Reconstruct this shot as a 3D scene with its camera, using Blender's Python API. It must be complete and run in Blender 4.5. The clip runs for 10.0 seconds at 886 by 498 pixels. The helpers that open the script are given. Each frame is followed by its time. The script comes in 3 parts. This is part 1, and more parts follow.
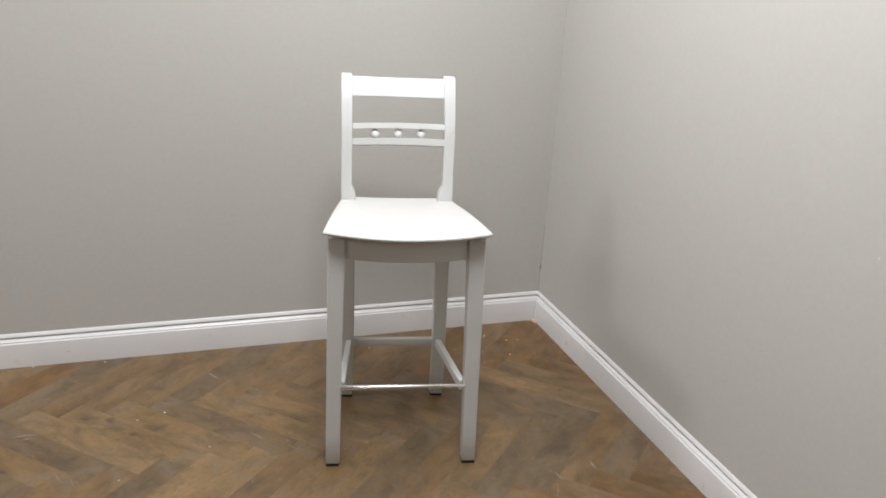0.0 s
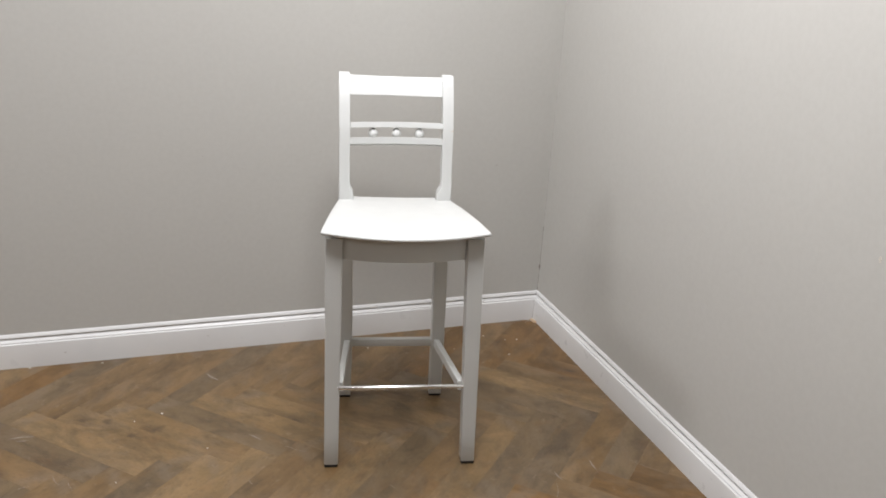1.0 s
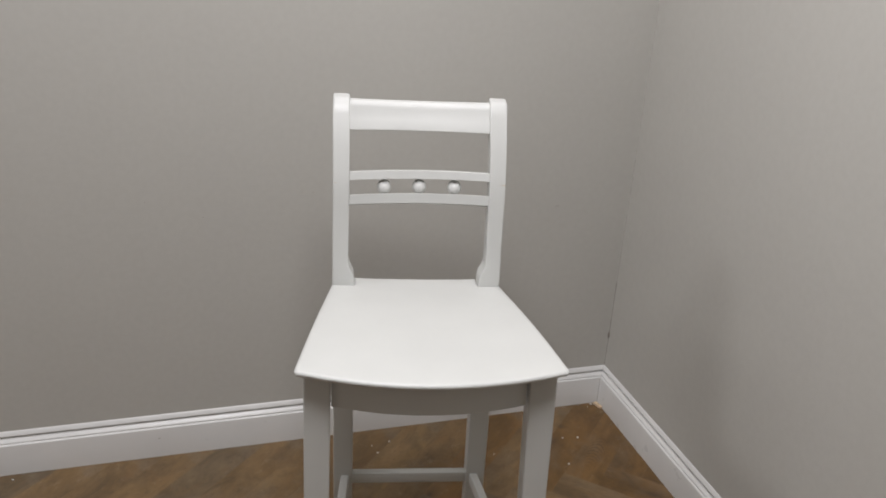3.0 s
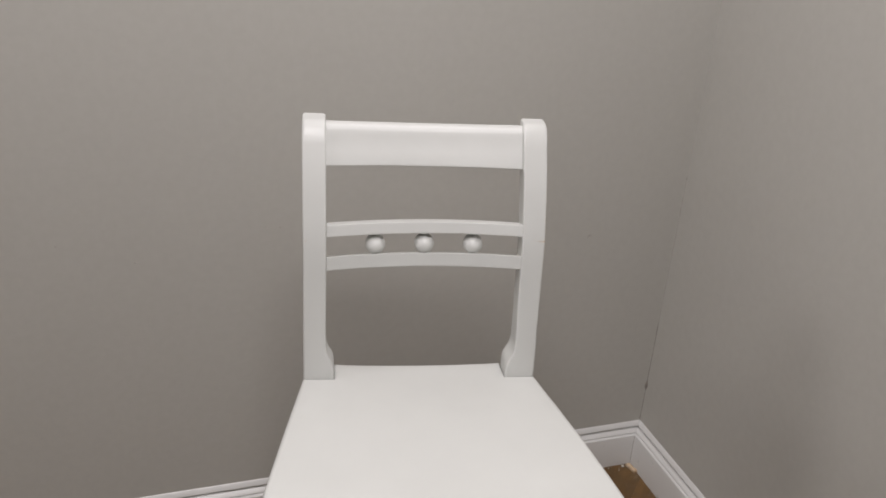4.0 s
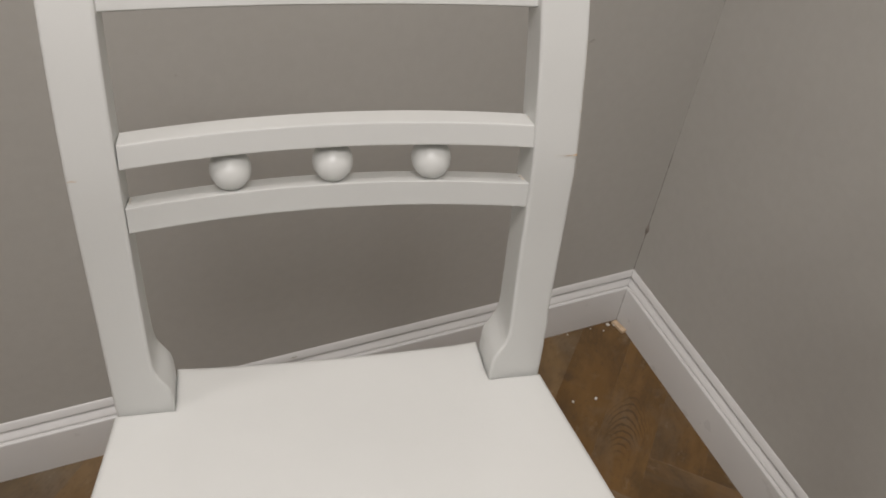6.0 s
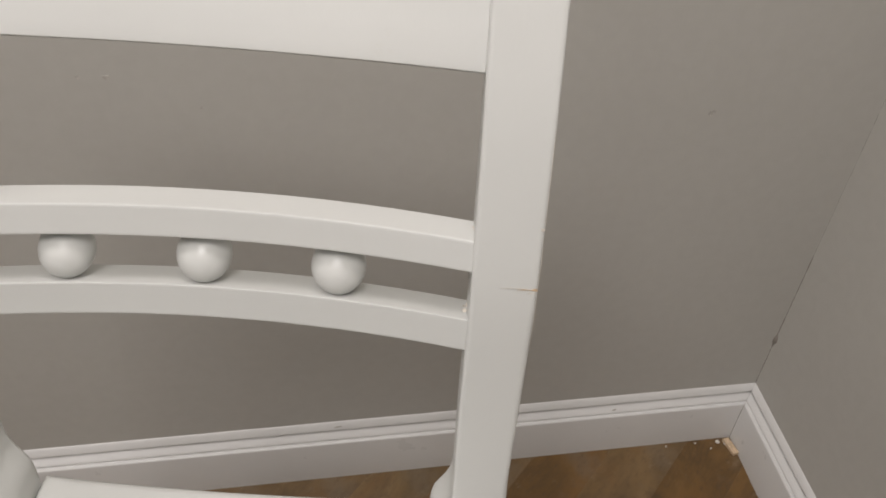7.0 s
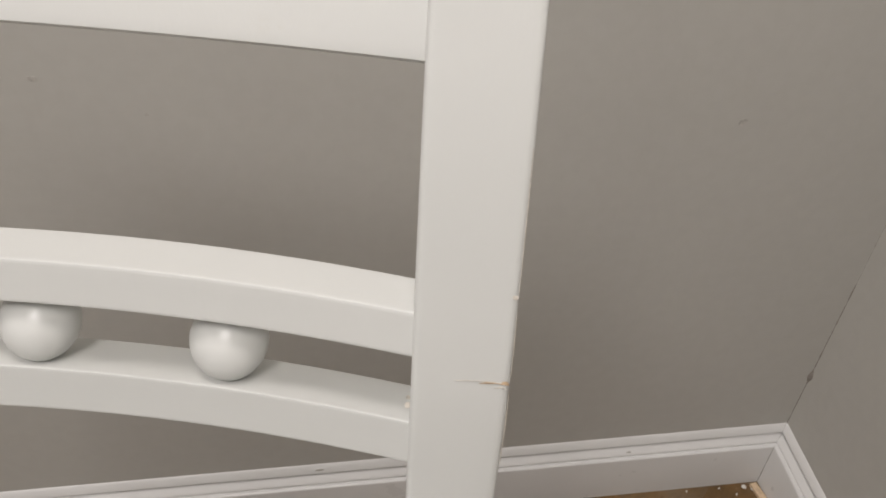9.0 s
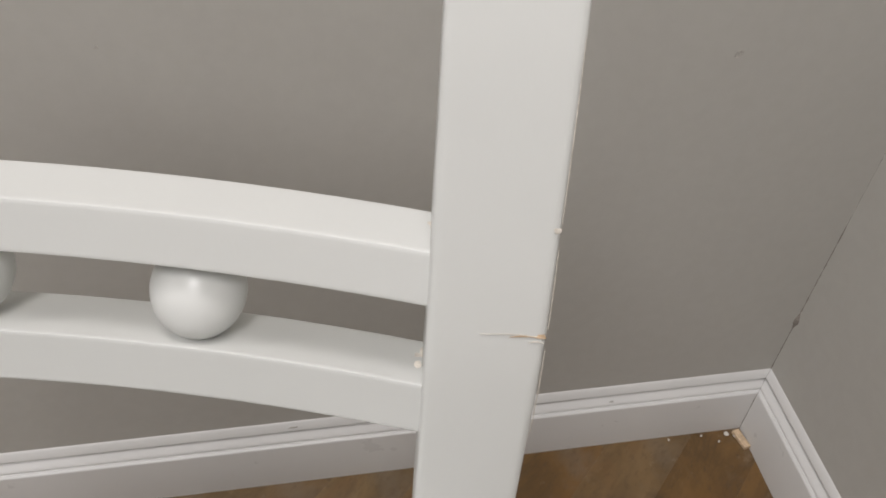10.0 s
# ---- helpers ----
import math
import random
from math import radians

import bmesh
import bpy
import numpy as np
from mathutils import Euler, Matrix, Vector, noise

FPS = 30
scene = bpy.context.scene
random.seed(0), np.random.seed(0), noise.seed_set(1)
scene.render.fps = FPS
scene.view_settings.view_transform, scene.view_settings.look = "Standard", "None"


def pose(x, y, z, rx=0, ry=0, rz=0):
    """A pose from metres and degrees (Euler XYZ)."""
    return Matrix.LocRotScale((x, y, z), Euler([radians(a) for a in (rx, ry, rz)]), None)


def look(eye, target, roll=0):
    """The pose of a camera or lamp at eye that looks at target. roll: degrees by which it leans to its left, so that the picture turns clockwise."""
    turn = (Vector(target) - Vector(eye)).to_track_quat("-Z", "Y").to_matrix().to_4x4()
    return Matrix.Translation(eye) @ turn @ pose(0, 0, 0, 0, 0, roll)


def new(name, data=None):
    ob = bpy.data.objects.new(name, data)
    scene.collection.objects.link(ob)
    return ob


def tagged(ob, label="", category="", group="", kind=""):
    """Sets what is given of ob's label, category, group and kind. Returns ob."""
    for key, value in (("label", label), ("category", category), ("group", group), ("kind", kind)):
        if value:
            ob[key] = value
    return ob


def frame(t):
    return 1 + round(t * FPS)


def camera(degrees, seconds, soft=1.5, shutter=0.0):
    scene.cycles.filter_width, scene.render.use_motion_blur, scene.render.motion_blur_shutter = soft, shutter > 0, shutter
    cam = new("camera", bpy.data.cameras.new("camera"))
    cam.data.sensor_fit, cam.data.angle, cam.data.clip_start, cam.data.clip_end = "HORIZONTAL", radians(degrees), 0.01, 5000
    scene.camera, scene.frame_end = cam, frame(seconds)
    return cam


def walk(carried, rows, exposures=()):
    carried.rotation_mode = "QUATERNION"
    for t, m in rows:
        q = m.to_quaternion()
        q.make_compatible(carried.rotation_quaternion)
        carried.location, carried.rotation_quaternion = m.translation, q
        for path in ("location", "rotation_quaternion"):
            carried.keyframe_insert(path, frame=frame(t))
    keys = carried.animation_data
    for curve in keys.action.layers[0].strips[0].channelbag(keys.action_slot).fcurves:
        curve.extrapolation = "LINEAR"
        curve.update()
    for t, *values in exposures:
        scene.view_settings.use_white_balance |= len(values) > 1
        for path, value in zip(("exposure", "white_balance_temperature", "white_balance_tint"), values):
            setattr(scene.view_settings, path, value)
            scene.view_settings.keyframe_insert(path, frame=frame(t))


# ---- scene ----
cam = camera(53.2, 10.0, 1.8)
PATH = [
    (0, (0.186, 0.099, 1.506), (0.819, 1.864, 0.81), 3.5),
    (0.5, (0.188, 0.105, 1.507), (0.826, 1.867, 0.808), 3.5),
    (1, (0.192, 0.113, 1.504), (0.827, 1.876, 0.805), 3.4),
    (1.5, (0.199, 0.247, 1.499), (0.819, 2.014, 0.797), 3.0),
    (2, (0.196, 0.507, 1.5), (0.82, 2.254, 0.754), 3.1),
    (2.5, (0.329, 0.78, 1.462), (0.974, 2.496, 0.662), 3.9),
    (3, (0.452, 1.019, 1.481), (1.03, 2.763, 0.689), 3.7),
    (3.2, (0.472, 1.122, 1.467), (1.047, 2.868, 0.68), 3.6),
    (4.3, (0.638, 1.672, 1.41), (1.253, 3.323, 0.463), 4.7),
    (4.5, (0.683, 1.752, 1.385), (1.219, 3.38, 0.354), 4.4),
    (5, (0.682, 1.895, 1.333), (1.028, 3.423, 0.09), 4.2),
    (5.5, (0.651, 2.051, 1.324), (1.234, 3.389, -0.043), 6.7),
    (6, (0.775, 2.151, 1.28), (1.448, 3.443, -0.089), 7.4),
    (6.2, (0.849, 2.19, 1.251), (1.428, 3.514, -0.132), 8.0),
    (7.3, (0.989, 2.292, 1.205), (1.262, 3.763, -0.122), 3.5),
    (7.5, (0.998, 2.308, 1.201), (1.263, 3.781, -0.126), 3.5),
    (8, (1.02, 2.344, 1.183), (1.286, 3.818, -0.142), 3.5),
    (8.5, (1.029, 2.369, 1.156), (1.295, 3.841, -0.172), 3.6),
    (9, (1.028, 2.382, 1.134), (1.297, 3.851, -0.196), 3.7),
    (9.5, (1.02, 2.398, 1.095), (1.329, 3.82, -0.277), 5.2),
    (10, (1.02, 2.42, 1.091), (1.362, 3.802, -0.314), 5.3),
]
EXPOSURES = [(0, 0.74, 6270, 12.6), (1.5, 0.75, 6270, 12.8), (2.0, 0.69, 6290, 12.8), (2.5, 0.49, 6310, 13.0), (3.0, 0.21, 6360, 13.4), (3.2, 0.14, 6400, 13.8), (4.5, -0.03, 6560, 16.2),
             (5.0, -0.14, 6520, 16.3), (5.5, -0.11, 6600, 15.3), (6, -0.02, 6720, 14.2), (7.5, 0.16, 6740, 14.4), (9, 0.22, 6740, 14.2), (9.5, 0.26, 6620, 13.8), (10, 0.26, 6520, 13.4)]
walk(cam, [(t, look(eye, target, roll)) for t, eye, target, roll in PATH],
     EXPOSURES)

# ---- world and light ----
world = bpy.data.worlds.new("dim_surround")
scene.world = world
world.use_nodes = True
world.node_tree.nodes["Background"].inputs[0].default_value = (0.9, 0.95, 1.0, 1)
world.node_tree.nodes["Background"].inputs[1].default_value = 0.02

CEILING = 2.62


def area_light(name, x, y, sx, sy, watts, colour):
    """An area light just below the ceiling, facing straight down."""
    data = bpy.data.lights.new(name, "AREA")
    data.shape, data.size, data.size_y, data.energy, data.color = "RECTANGLE", sx, sy, watts, colour
    ob = new(name, data)
    ob.matrix_world = pose(x, y, CEILING - 0.012)
    return ob


LAMP = (1.0, 0.99, 0.975)
area_light("ceiling_area_light", 0.58, 1.50, 0.6, 0.6, 26.0, LAMP)
area_light("ceiling_area_light", 0.98, 2.40, 0.4, 0.4, 10.5, (1.0, 0.975, 0.96))
area_light("ceiling_area_light", -1.38, 2.62, 0.5, 0.5, 20.0, LAMP)
# added soft fill from the far left for the rail tops, no known lamp
area_light("ceiling_area_light", -3.60, 1.10, 0.6, 1.2, 20.0, LAMP)
area_light("ceiling_area_light", -0.80, -0.75, 0.45, 0.6, 8.0, LAMP)


# ---- materials ----
def material(name, rough=0.5, spec=0.5):
    m = bpy.data.materials.new(name)
    m.use_nodes = True
    b = m.node_tree.nodes["Principled BSDF"]
    b.inputs["Roughness"].default_value = rough
    b.inputs["Specular IOR Level"].default_value = spec
    return m, m.node_tree, b


def node(tree, kind, **values):
    n = tree.nodes.new(kind)
    for k, v in values.items():
        if k in n.inputs:
            n.inputs[k].default_value = v
    return n


def coords(tree, scale=(1, 1, 1), source="Object"):
    tc, mp = tree.nodes.new("ShaderNodeTexCoord"), tree.nodes.new("ShaderNodeMapping")
    mp.inputs["Scale"].default_value = scale
    tree.links.new(tc.outputs[source], mp.inputs[0])
    return mp.outputs[0]


def noise_tex(tree, vec, scale, detail=4.0, rough=0.55, distort=0.0):
    n = tree.nodes.new("ShaderNodeTexNoise")
    for k, v in (("Scale", scale), ("Detail", detail), ("Roughness", rough), ("Distortion", distort)):
        n.inputs[k].default_value = v
    tree.links.new(vec, n.inputs["Vector"])
    return n.outputs["Fac"]


def ramp(tree, fac, stops):
    r = tree.nodes.new("ShaderNodeValToRGB")
    while len(r.color_ramp.elements) < len(stops):
        r.color_ramp.elements.new(0.5)
    for e, (p, c) in zip(r.color_ramp.elements, stops):
        e.position, e.color = p, (*c, 1) if len(c) == 3 else c
    tree.links.new(fac, r.inputs[0])
    return r.outputs[0]


def grey(v):
    return (v, v, v)


def mix(tree, fac, a, b, mode="MIX"):
    n = tree.nodes.new("ShaderNodeMix")
    n.data_type, n.blend_type = "RGBA", mode
    for val, sock in ((fac, n.inputs[0]), (a, n.inputs[6]), (b, n.inputs[7])):
        if isinstance(val, (int, float)):
            sock.default_value = val
        elif isinstance(val, tuple):
            sock.default_value = (*val, 1)
        else:
            tree.links.new(val, sock)
    return n.outputs[2]


def maths(tree, op, a, b=0.0):
    n = tree.nodes.new("ShaderNodeMath")
    n.operation = op
    for val, sock in ((a, n.inputs[0]), (b, n.inputs[1])):
        if isinstance(val, (int, float)):
            sock.default_value = val
        else:
            tree.links.new(val, sock)
    return n.outputs[0]


def bump(tree, bsdf, height, strength, distance=0.001, under=None):
    n = tree.nodes.new("ShaderNodeBump")
    n.inputs["Strength"].default_value, n.inputs["Distance"].default_value = strength, distance
    tree.links.new(height, n.inputs["Height"])
    if under:
        tree.links.new(under, n.inputs["Normal"])
    tree.links.new(n.outputs[0], bsdf.inputs["Normal"])
    return n.outputs[0]


def wall_paint():
    m, t, b = material("greige_wall_paint", 0.72, 0.25)
    v = coords(t)
    broad = noise_tex(t, v, 1.7, 3)
    fine = noise_tex(t, v, 60, 3)
    base = ramp(t, broad, [(0.3, (0.4985, 0.4893, 0.456)), (0.7, (0.5175, 0.5083, 0.475))])
    col = mix(t, 0.5, base, ramp(t, fine, [(0.35, (0.4955, 0.4863, 0.453)), (0.65, (0.5235, 0.5143, 0.481))]))
    # faint linen weave of the wall covering: threads along and across
    across = noise_tex(t, coords(t, (14, 14, 620)), 1.0, 2)
    along = noise_tex(t, coords(t, (520, 520, 9)), 1.0, 2)
    weave = maths(t, "ADD", across, along)
    col = mix(t, 0.008, col, ramp(t, maths(t, "MULTIPLY", weave, 0.5), [(0.35, grey(0.2)), (0.65, grey(0.75))]))
    t.links.new(col, b.inputs["Base Color"])
    n1 = bump(t, b, weave, 0.02, 0.0005)
    bump(t, b, noise_tex(t, v, 3.5, 2), 0.05, 0.010, n1)
    return m


def white_paint(name, colour, rough, grain=(90, 6, 6), wear=0.3, wavy=0.1):
    """Brushed or sprayed white paint over wood, with faint grain and unevenness."""
    m, t, b = material(name, rough, 0.45)
    v = coords(t)
    low = noise_tex(t, v, 7, 4)
    c0 = tuple(c * 0.965 for c in colour)
    col = ramp(t, low, [(0.35, c0), (0.65, colour)])
    grime = noise_tex(t, coords(t), 38, 5, 0.7)
    col = mix(t, ramp(t, grime, [(0.66, grey(0)), (0.8, grey(wear))]), col, tuple(c * f for c, f in zip(colour, (0.9, 0.87, 0.8))))
    t.links.new(col, b.inputs["Base Color"])
    t.links.new(ramp(t, noise_tex(t, v, 25, 3), [(0.3, grey(rough * 0.85)), (0.7, grey(rough * 1.15))]), b.inputs["Roughness"])
    n1 = bump(t, b, noise_tex(t, coords(t, grain), 6, 3), 0.12, 0.0005)
    bump(t, b, noise_tex(t, v, 22, 2), wavy, 0.002, n1)
    return m


ARCHES = [(1.607, 2.906, 47.0)]   # place of the arch and the way it points, in degrees
KNOTS = [(1.500, 2.972, 0.018), (0.046, 2.653, 0.022), (0.191, 2.579, 0.026), (0.112, 2.562, 0.020), (0.526, 2.576, 0.019), (-0.057, 2.459, 0.024), (1.4185, 2.360, 0.020), (1.348, 2.548, 0.026), (1.518, 2.515, 0.009)]


def wood_plank(name, tones, per_island=False):
    """Rustic brown vinyl oak, grain along the plank (the UV's first axis), each plank toned by its own random number."""
    m, t, b = material(name, 0.42, 0.55)
    uv = t.nodes.new("ShaderNodeUVMap")
    if per_island:
        rnd = t.nodes.new("ShaderNodeNewGeometry").outputs["Random Per Island"]
    else:
        rnd = t.nodes.new("ShaderNodeObjectInfo").outputs["Random"]
    shift = t.nodes.new("ShaderNodeCombineXYZ")
    t.links.new(maths(t, "MULTIPLY", rnd, 37.0), shift.inputs[0])
    t.links.new(maths(t, "MULTIPLY", rnd, 91.0), shift.inputs[1])
    t.links.new(maths(t, "MULTIPLY", rnd, 13.0), shift.inputs[2])
    add = t.nodes.new("ShaderNodeVectorMath")
    t.links.new(uv.outputs[0], add.inputs[0]), t.links.new(shift.outputs[0], add.inputs[1])
    p = add.outputs[0]

    def scaled(sx, sy):
        n = t.nodes.new("ShaderNodeMapping")
        n.inputs["Scale"].default_value = (sx, sy, 1)
        t.links.new(p, n.inputs[0])
        return n.outputs[0]

    figure = noise_tex(t, scaled(4, 10), 1.0, 5, 0.6, 0.9)
    streak = noise_tex(t, scaled(5, 90), 1.0, 3, 0.6, 0.5)
    blotch = noise_tex(t, scaled(6, 11), 1.0, 6, 0.68, 0.6)
    wave = t.nodes.new("ShaderNodeTexWave")
    wave.bands_direction = "Y"
    for k, val in (("Scale", 6.5), ("Distortion", 20.0), ("Detail", 1.2), ("Detail Scale", 0.7)):
        wave.inputs[k].default_value = val
    t.links.new(scaled(2.6, 4.5), wave.inputs["Vector"])
    pick = maths(t, "FRACT", maths(t, "MULTIPLY", rnd, 7.31))
    tone = ramp(t, pick, [(k / max(len(tones) - 1, 1), c) for k, c in enumerate(tones)])
    pale = ramp(t, pick, [(k / max(len(tones) - 1, 1), tuple(min(v * s + 0.012, 0.6) for v, s in zip(c, (1.32, 1.36, 1.45)))) for k, c in enumerate(tones)])
    deep = ramp(t, pick, [(k / max(len(tones) - 1, 1), tuple(v * s for v, s in zip(c, (0.58, 0.64, 0.78)))) for k, c in enumerate(tones)])
    col = mix(t, ramp(t, figure, [(0.36, grey(0.0)), (0.66, grey(0.85))]), tone, pale)
    col = mix(t, ramp(t, blotch, [(0.44, grey(0.0)), (0.68, grey(0.85))]), col, deep)
    # russet flame and greyed, worn patches
    flame = noise_tex(t, scaled(8, 17), 1.0, 5, 0.62, 0.8)
    col = mix(t, ramp(t, flame, [(0.52, grey(0.0)), (0.74, grey(0.42))]), col, (0.170, 0.086, 0.030))
    worn = noise_tex(t, coords(t, (7, 7, 7)), 1.0, 4, 0.65, 0.8)
    col = mix(t, ramp(t, worn, [(0.50, grey(0.0)), (0.74, grey(0.55))]), col, (0.175, 0.135, 0.094))
    # cathedral growth rings, showing only in patches
    rings = maths(t, "MULTIPLY", ramp(t, wave.outputs["Fac"], [(0.0, grey(1.0)), (0.45, grey(0.0))]), ramp(t, blotch, [(0.50, grey(0.0)), (0.66, grey(0.30))]))
    col = mix(t, rings, col, (0.080, 0.046, 0.021))
    col = mix(t, ramp(t, streak, [(0.34, grey(0.09)), (0.50, grey(0.0))]), col, (0.085, 0.052, 0.027))
    vor = t.nodes.new("ShaderNodeTexVoronoi")
    vor.inputs["Scale"].default_value = 1.0
    t.links.new(scaled(3.4, 6.5), vor.inputs["Vector"])
    warp = maths(t, "ADD", vor.outputs["Distance"], maths(t, "MULTIPLY", flame, 0.16))
    knot = ramp(t, warp, [(0.10, grey(0.85)), (0.15, grey(0.35)), (0.27, grey(0.0))])
    col = mix(t, knot, col, (0.060, 0.036, 0.019))
    # larger knots where the boards have them
    place = t.nodes.new("ShaderNodeNewGeometry").outputs["Position"]
    wob = t.nodes.new("ShaderNodeTexNoise")
    wob.inputs["Scale"].default_value, wob.inputs["Detail"].default_value = 38.0, 4.0
    t.links.new(place, wob.inputs["Vector"])
    near = None
    for kx, ky, r in KNOTS:
        dist = t.nodes.new("ShaderNodeVectorMath")
        dist.operation = "DISTANCE"
        dist.inputs[1].default_value = (kx, ky, 0.0)
        t.links.new(place, dist.inputs[0])
        ratio = maths(t, "DIVIDE", dist.outputs["Value"], r)
        near = maths(t, "MINIMUM", near, ratio) if near else ratio
    near = maths(t, "ADD", near, maths(t, "MULTIPLY", maths(t, "SUBTRACT", wob.outputs["Fac"], 0.5), 2.2))
    col = mix(t, ramp(t, near, [(0.15, grey(0.62)), (0.5, grey(0.42)), (1.0, grey(0.0))]), col, (0.070, 0.043, 0.023))
    # arched growth rings of the flat-sawn board in the corner
    for ax, ay, turn in ARCHES:
        dx, dy = math.cos(radians(turn)), math.sin(radians(turn))
        rel = t.nodes.new("ShaderNodeVectorMath")
        rel.operation = "SUBTRACT"
        rel.inputs[1].default_value = (ax, ay, 0.0)
        t.links.new(place, rel.inputs[0])
        axes = []
        for way in ((-dx, -dy, 0.0), (-dy, dx, 0.0)):
            dot = t.nodes.new("ShaderNodeVectorMath")
            dot.operation = "DOT_PRODUCT"
            dot.inputs[1].default_value = way
            t.links.new(rel.outputs[0], dot.inputs[0])
            axes.append(dot.outputs["Value"])
        down, side = axes
        side = maths(t, "ADD", side, maths(t, "MULTIPLY", maths(t, "SUBTRACT", wob.outputs["Fac"], 0.5), 0.012))
        arch = maths(t, "SUBTRACT", down, maths(t, "MULTIPLY", maths(t, "MULTIPLY", side, side), 42.0))
        arch = maths(t, "ADD", arch, maths(t, "MULTIPLY", flame, 0.020))
        line = maths(t, "SINE", maths(t, "MULTIPLY", arch, 400.0))
        far = maths(t, "ADD", maths(t, "MULTIPLY", maths(t, "ABSOLUTE", maths(t, "SUBTRACT", down, 0.085)), 9.5), maths(t, "MULTIPLY", maths(t, "ABSOLUTE", side), 18.0))
        show = maths(t, "MULTIPLY", ramp(t, line, [(0.25, grey(0.0)), (0.95, grey(0.62))]), ramp(t, far, [(0.45, grey(1.0)), (1.15, grey(0.0))]))
        col = mix(t, show, col, (0.055, 0.031, 0.014))
    chalk = noise_tex(t, scaled(26, 34), 1.0, 6, 0.8)
    col = mix(t, ramp(t, chalk, [(0.58, grey(0.0)), (0.76, grey(0.42))]), col, (0.34, 0.28, 0.21))
    fleck = noise_tex(t, scaled(70, 120), 1.0, 4, 0.7)
    col = mix(t, ramp(t, fleck, [(0.30, grey(0.50)), (0.46, grey(0.0))]), col, (0.080, 0.050, 0.026))
    t.links.new(col, b.inputs["Base Color"])
    t.links.new(ramp(t, blotch, [(0.3, grey(0.35)), (0.7, grey(0.48))]), b.inputs["Roughness"])
    bump(t, b, maths(t, "ADD", streak, maths(t, "MULTIPLY", wave.outputs["Fac"], 0.4)), 0.22, 0.0006)
    return m


def plain(name, colour, rough=0.6, metal=0.0, scale=80, vary=0.12):
    m, t, b = material(name, rough)
    n = noise_tex(t, coords(t), scale, 3)
    t.links.new(ramp(t, n, [(0.3, tuple(c * (1 - vary) for c in colour)), (0.7, tuple(min(1, c * (1 + vary)) for c in colour))]), b.inputs["Base Color"])
    b.inputs["Metallic"].default_value = metal
    return m


def brushed_steel():
    m, t, b = material("polished_steel", 0.16)
    b.inputs["Metallic"].default_value = 1.0
    n = noise_tex(t, coords(t, (4, 260, 260)), 1.0, 3)
    t.links.new(ramp(t, n, [(0.3, (0.86, 0.86, 0.85)), (0.7, (0.94, 0.94, 0.93))]), b.inputs["Base Color"])
    t.links.new(ramp(t, n, [(0.3, grey(0.18)), (0.7, grey(0.30))]), b.inputs["Roughness"])
    return m


WALL = wall_paint()
TRIM = white_paint("white_trim_gloss", (0.735, 0.734, 0.722), 0.32, (6, 6, 90), 0.06, 0.02)
STOOL = white_paint("white_stool_lacquer", (0.612, 0.620, 0.600), 0.34, (60, 60, 9))
TAN = [(0.177, 0.109, 0.044), (0.190, 0.119, 0.050), (0.166, 0.102, 0.041)]
BROWN = [(0.149, 0.089, 0.035), (0.157, 0.094, 0.037), (0.140, 0.084, 0.034)]
GREY = [(0.121, 0.080, 0.039), (0.130, 0.086, 0.041), (0.115, 0.076, 0.038)]
RUST = [(0.145, 0.074, 0.019), (0.134, 0.068, 0.017), (0.156, 0.081, 0.022)]
OAK = {"T": wood_plank("tan_oak_plank", TAN), "M": wood_plank("brown_oak_plank", BROWN), "G": wood_plank("grey_oak_plank", GREY), "O": wood_plank("russet_oak_plank", RUST)}
PLANKS = wood_plank("mixed_oak_planks", [TAN[0], GREY[0], BROWN[1], RUST[0], GREY[1], TAN[1], BROWN[0]], True)
STEEL = brushed_steel()
FELT = plain("black_felt", (0.02, 0.019, 0.018), 0.9)
CEIL = plain("matt_white_ceiling", (0.62, 0.61, 0.59), 0.9, 0, 6, 0.03)
SUBFLOOR = plain("dark_joint", (0.12, 0.082, 0.048), 0.9)
PLASTER = plain("plaster_crumb", (0.69, 0.67, 0.63), 0.9, 0, 300)
SCUFF = plain("pale_scuff", (0.27, 0.23, 0.185), 0.8, 0, 300, 0.35)
RAWWOOD = plain("raw_pine", (0.6, 0.45, 0.3), 0.8, 0, 200, 0.2)
GAP = plain("dark_gap", (0.25, 0.225, 0.20), 0.95)
STAIN = plain("brown_stain", (0.50, 0.36, 0.23), 0.8, 0, 400, 0.35)
GLUE = plain("dried_glue", (0.59, 0.55, 0.485), 0.75, 0, 500, 0.3)
SPOT = plain("grey_wall_spot", (0.475, 0.457, 0.424), 0.85, 0, 300, 0.25)


# ---- mesh helpers ----
def finish(bm, name, mat, smooth=True):
    bmesh.ops.recalc_face_normals(bm, faces=bm.faces)
    me = bpy.data.meshes.new(name)
    bm.to_mesh(me)
    bm.free()
    me.materials.append(mat)
    if smooth:
        me.shade_smooth()
        me.set_sharp_from_angle(angle=radians(38))
    return me


def part(name, bm, mat, parent=None, label="", smooth=True):
    ob = new(name, finish(bm, name, mat, smooth))
    ob.parent = parent
    return tagged(ob, label)


def thing(name, label, category, m=None, group="", kind=""):
    ob = new(name)
    ob.empty_display_size = 0.1
    if m:
        ob.matrix_world = m
    return tagged(ob, label, category, group, kind)


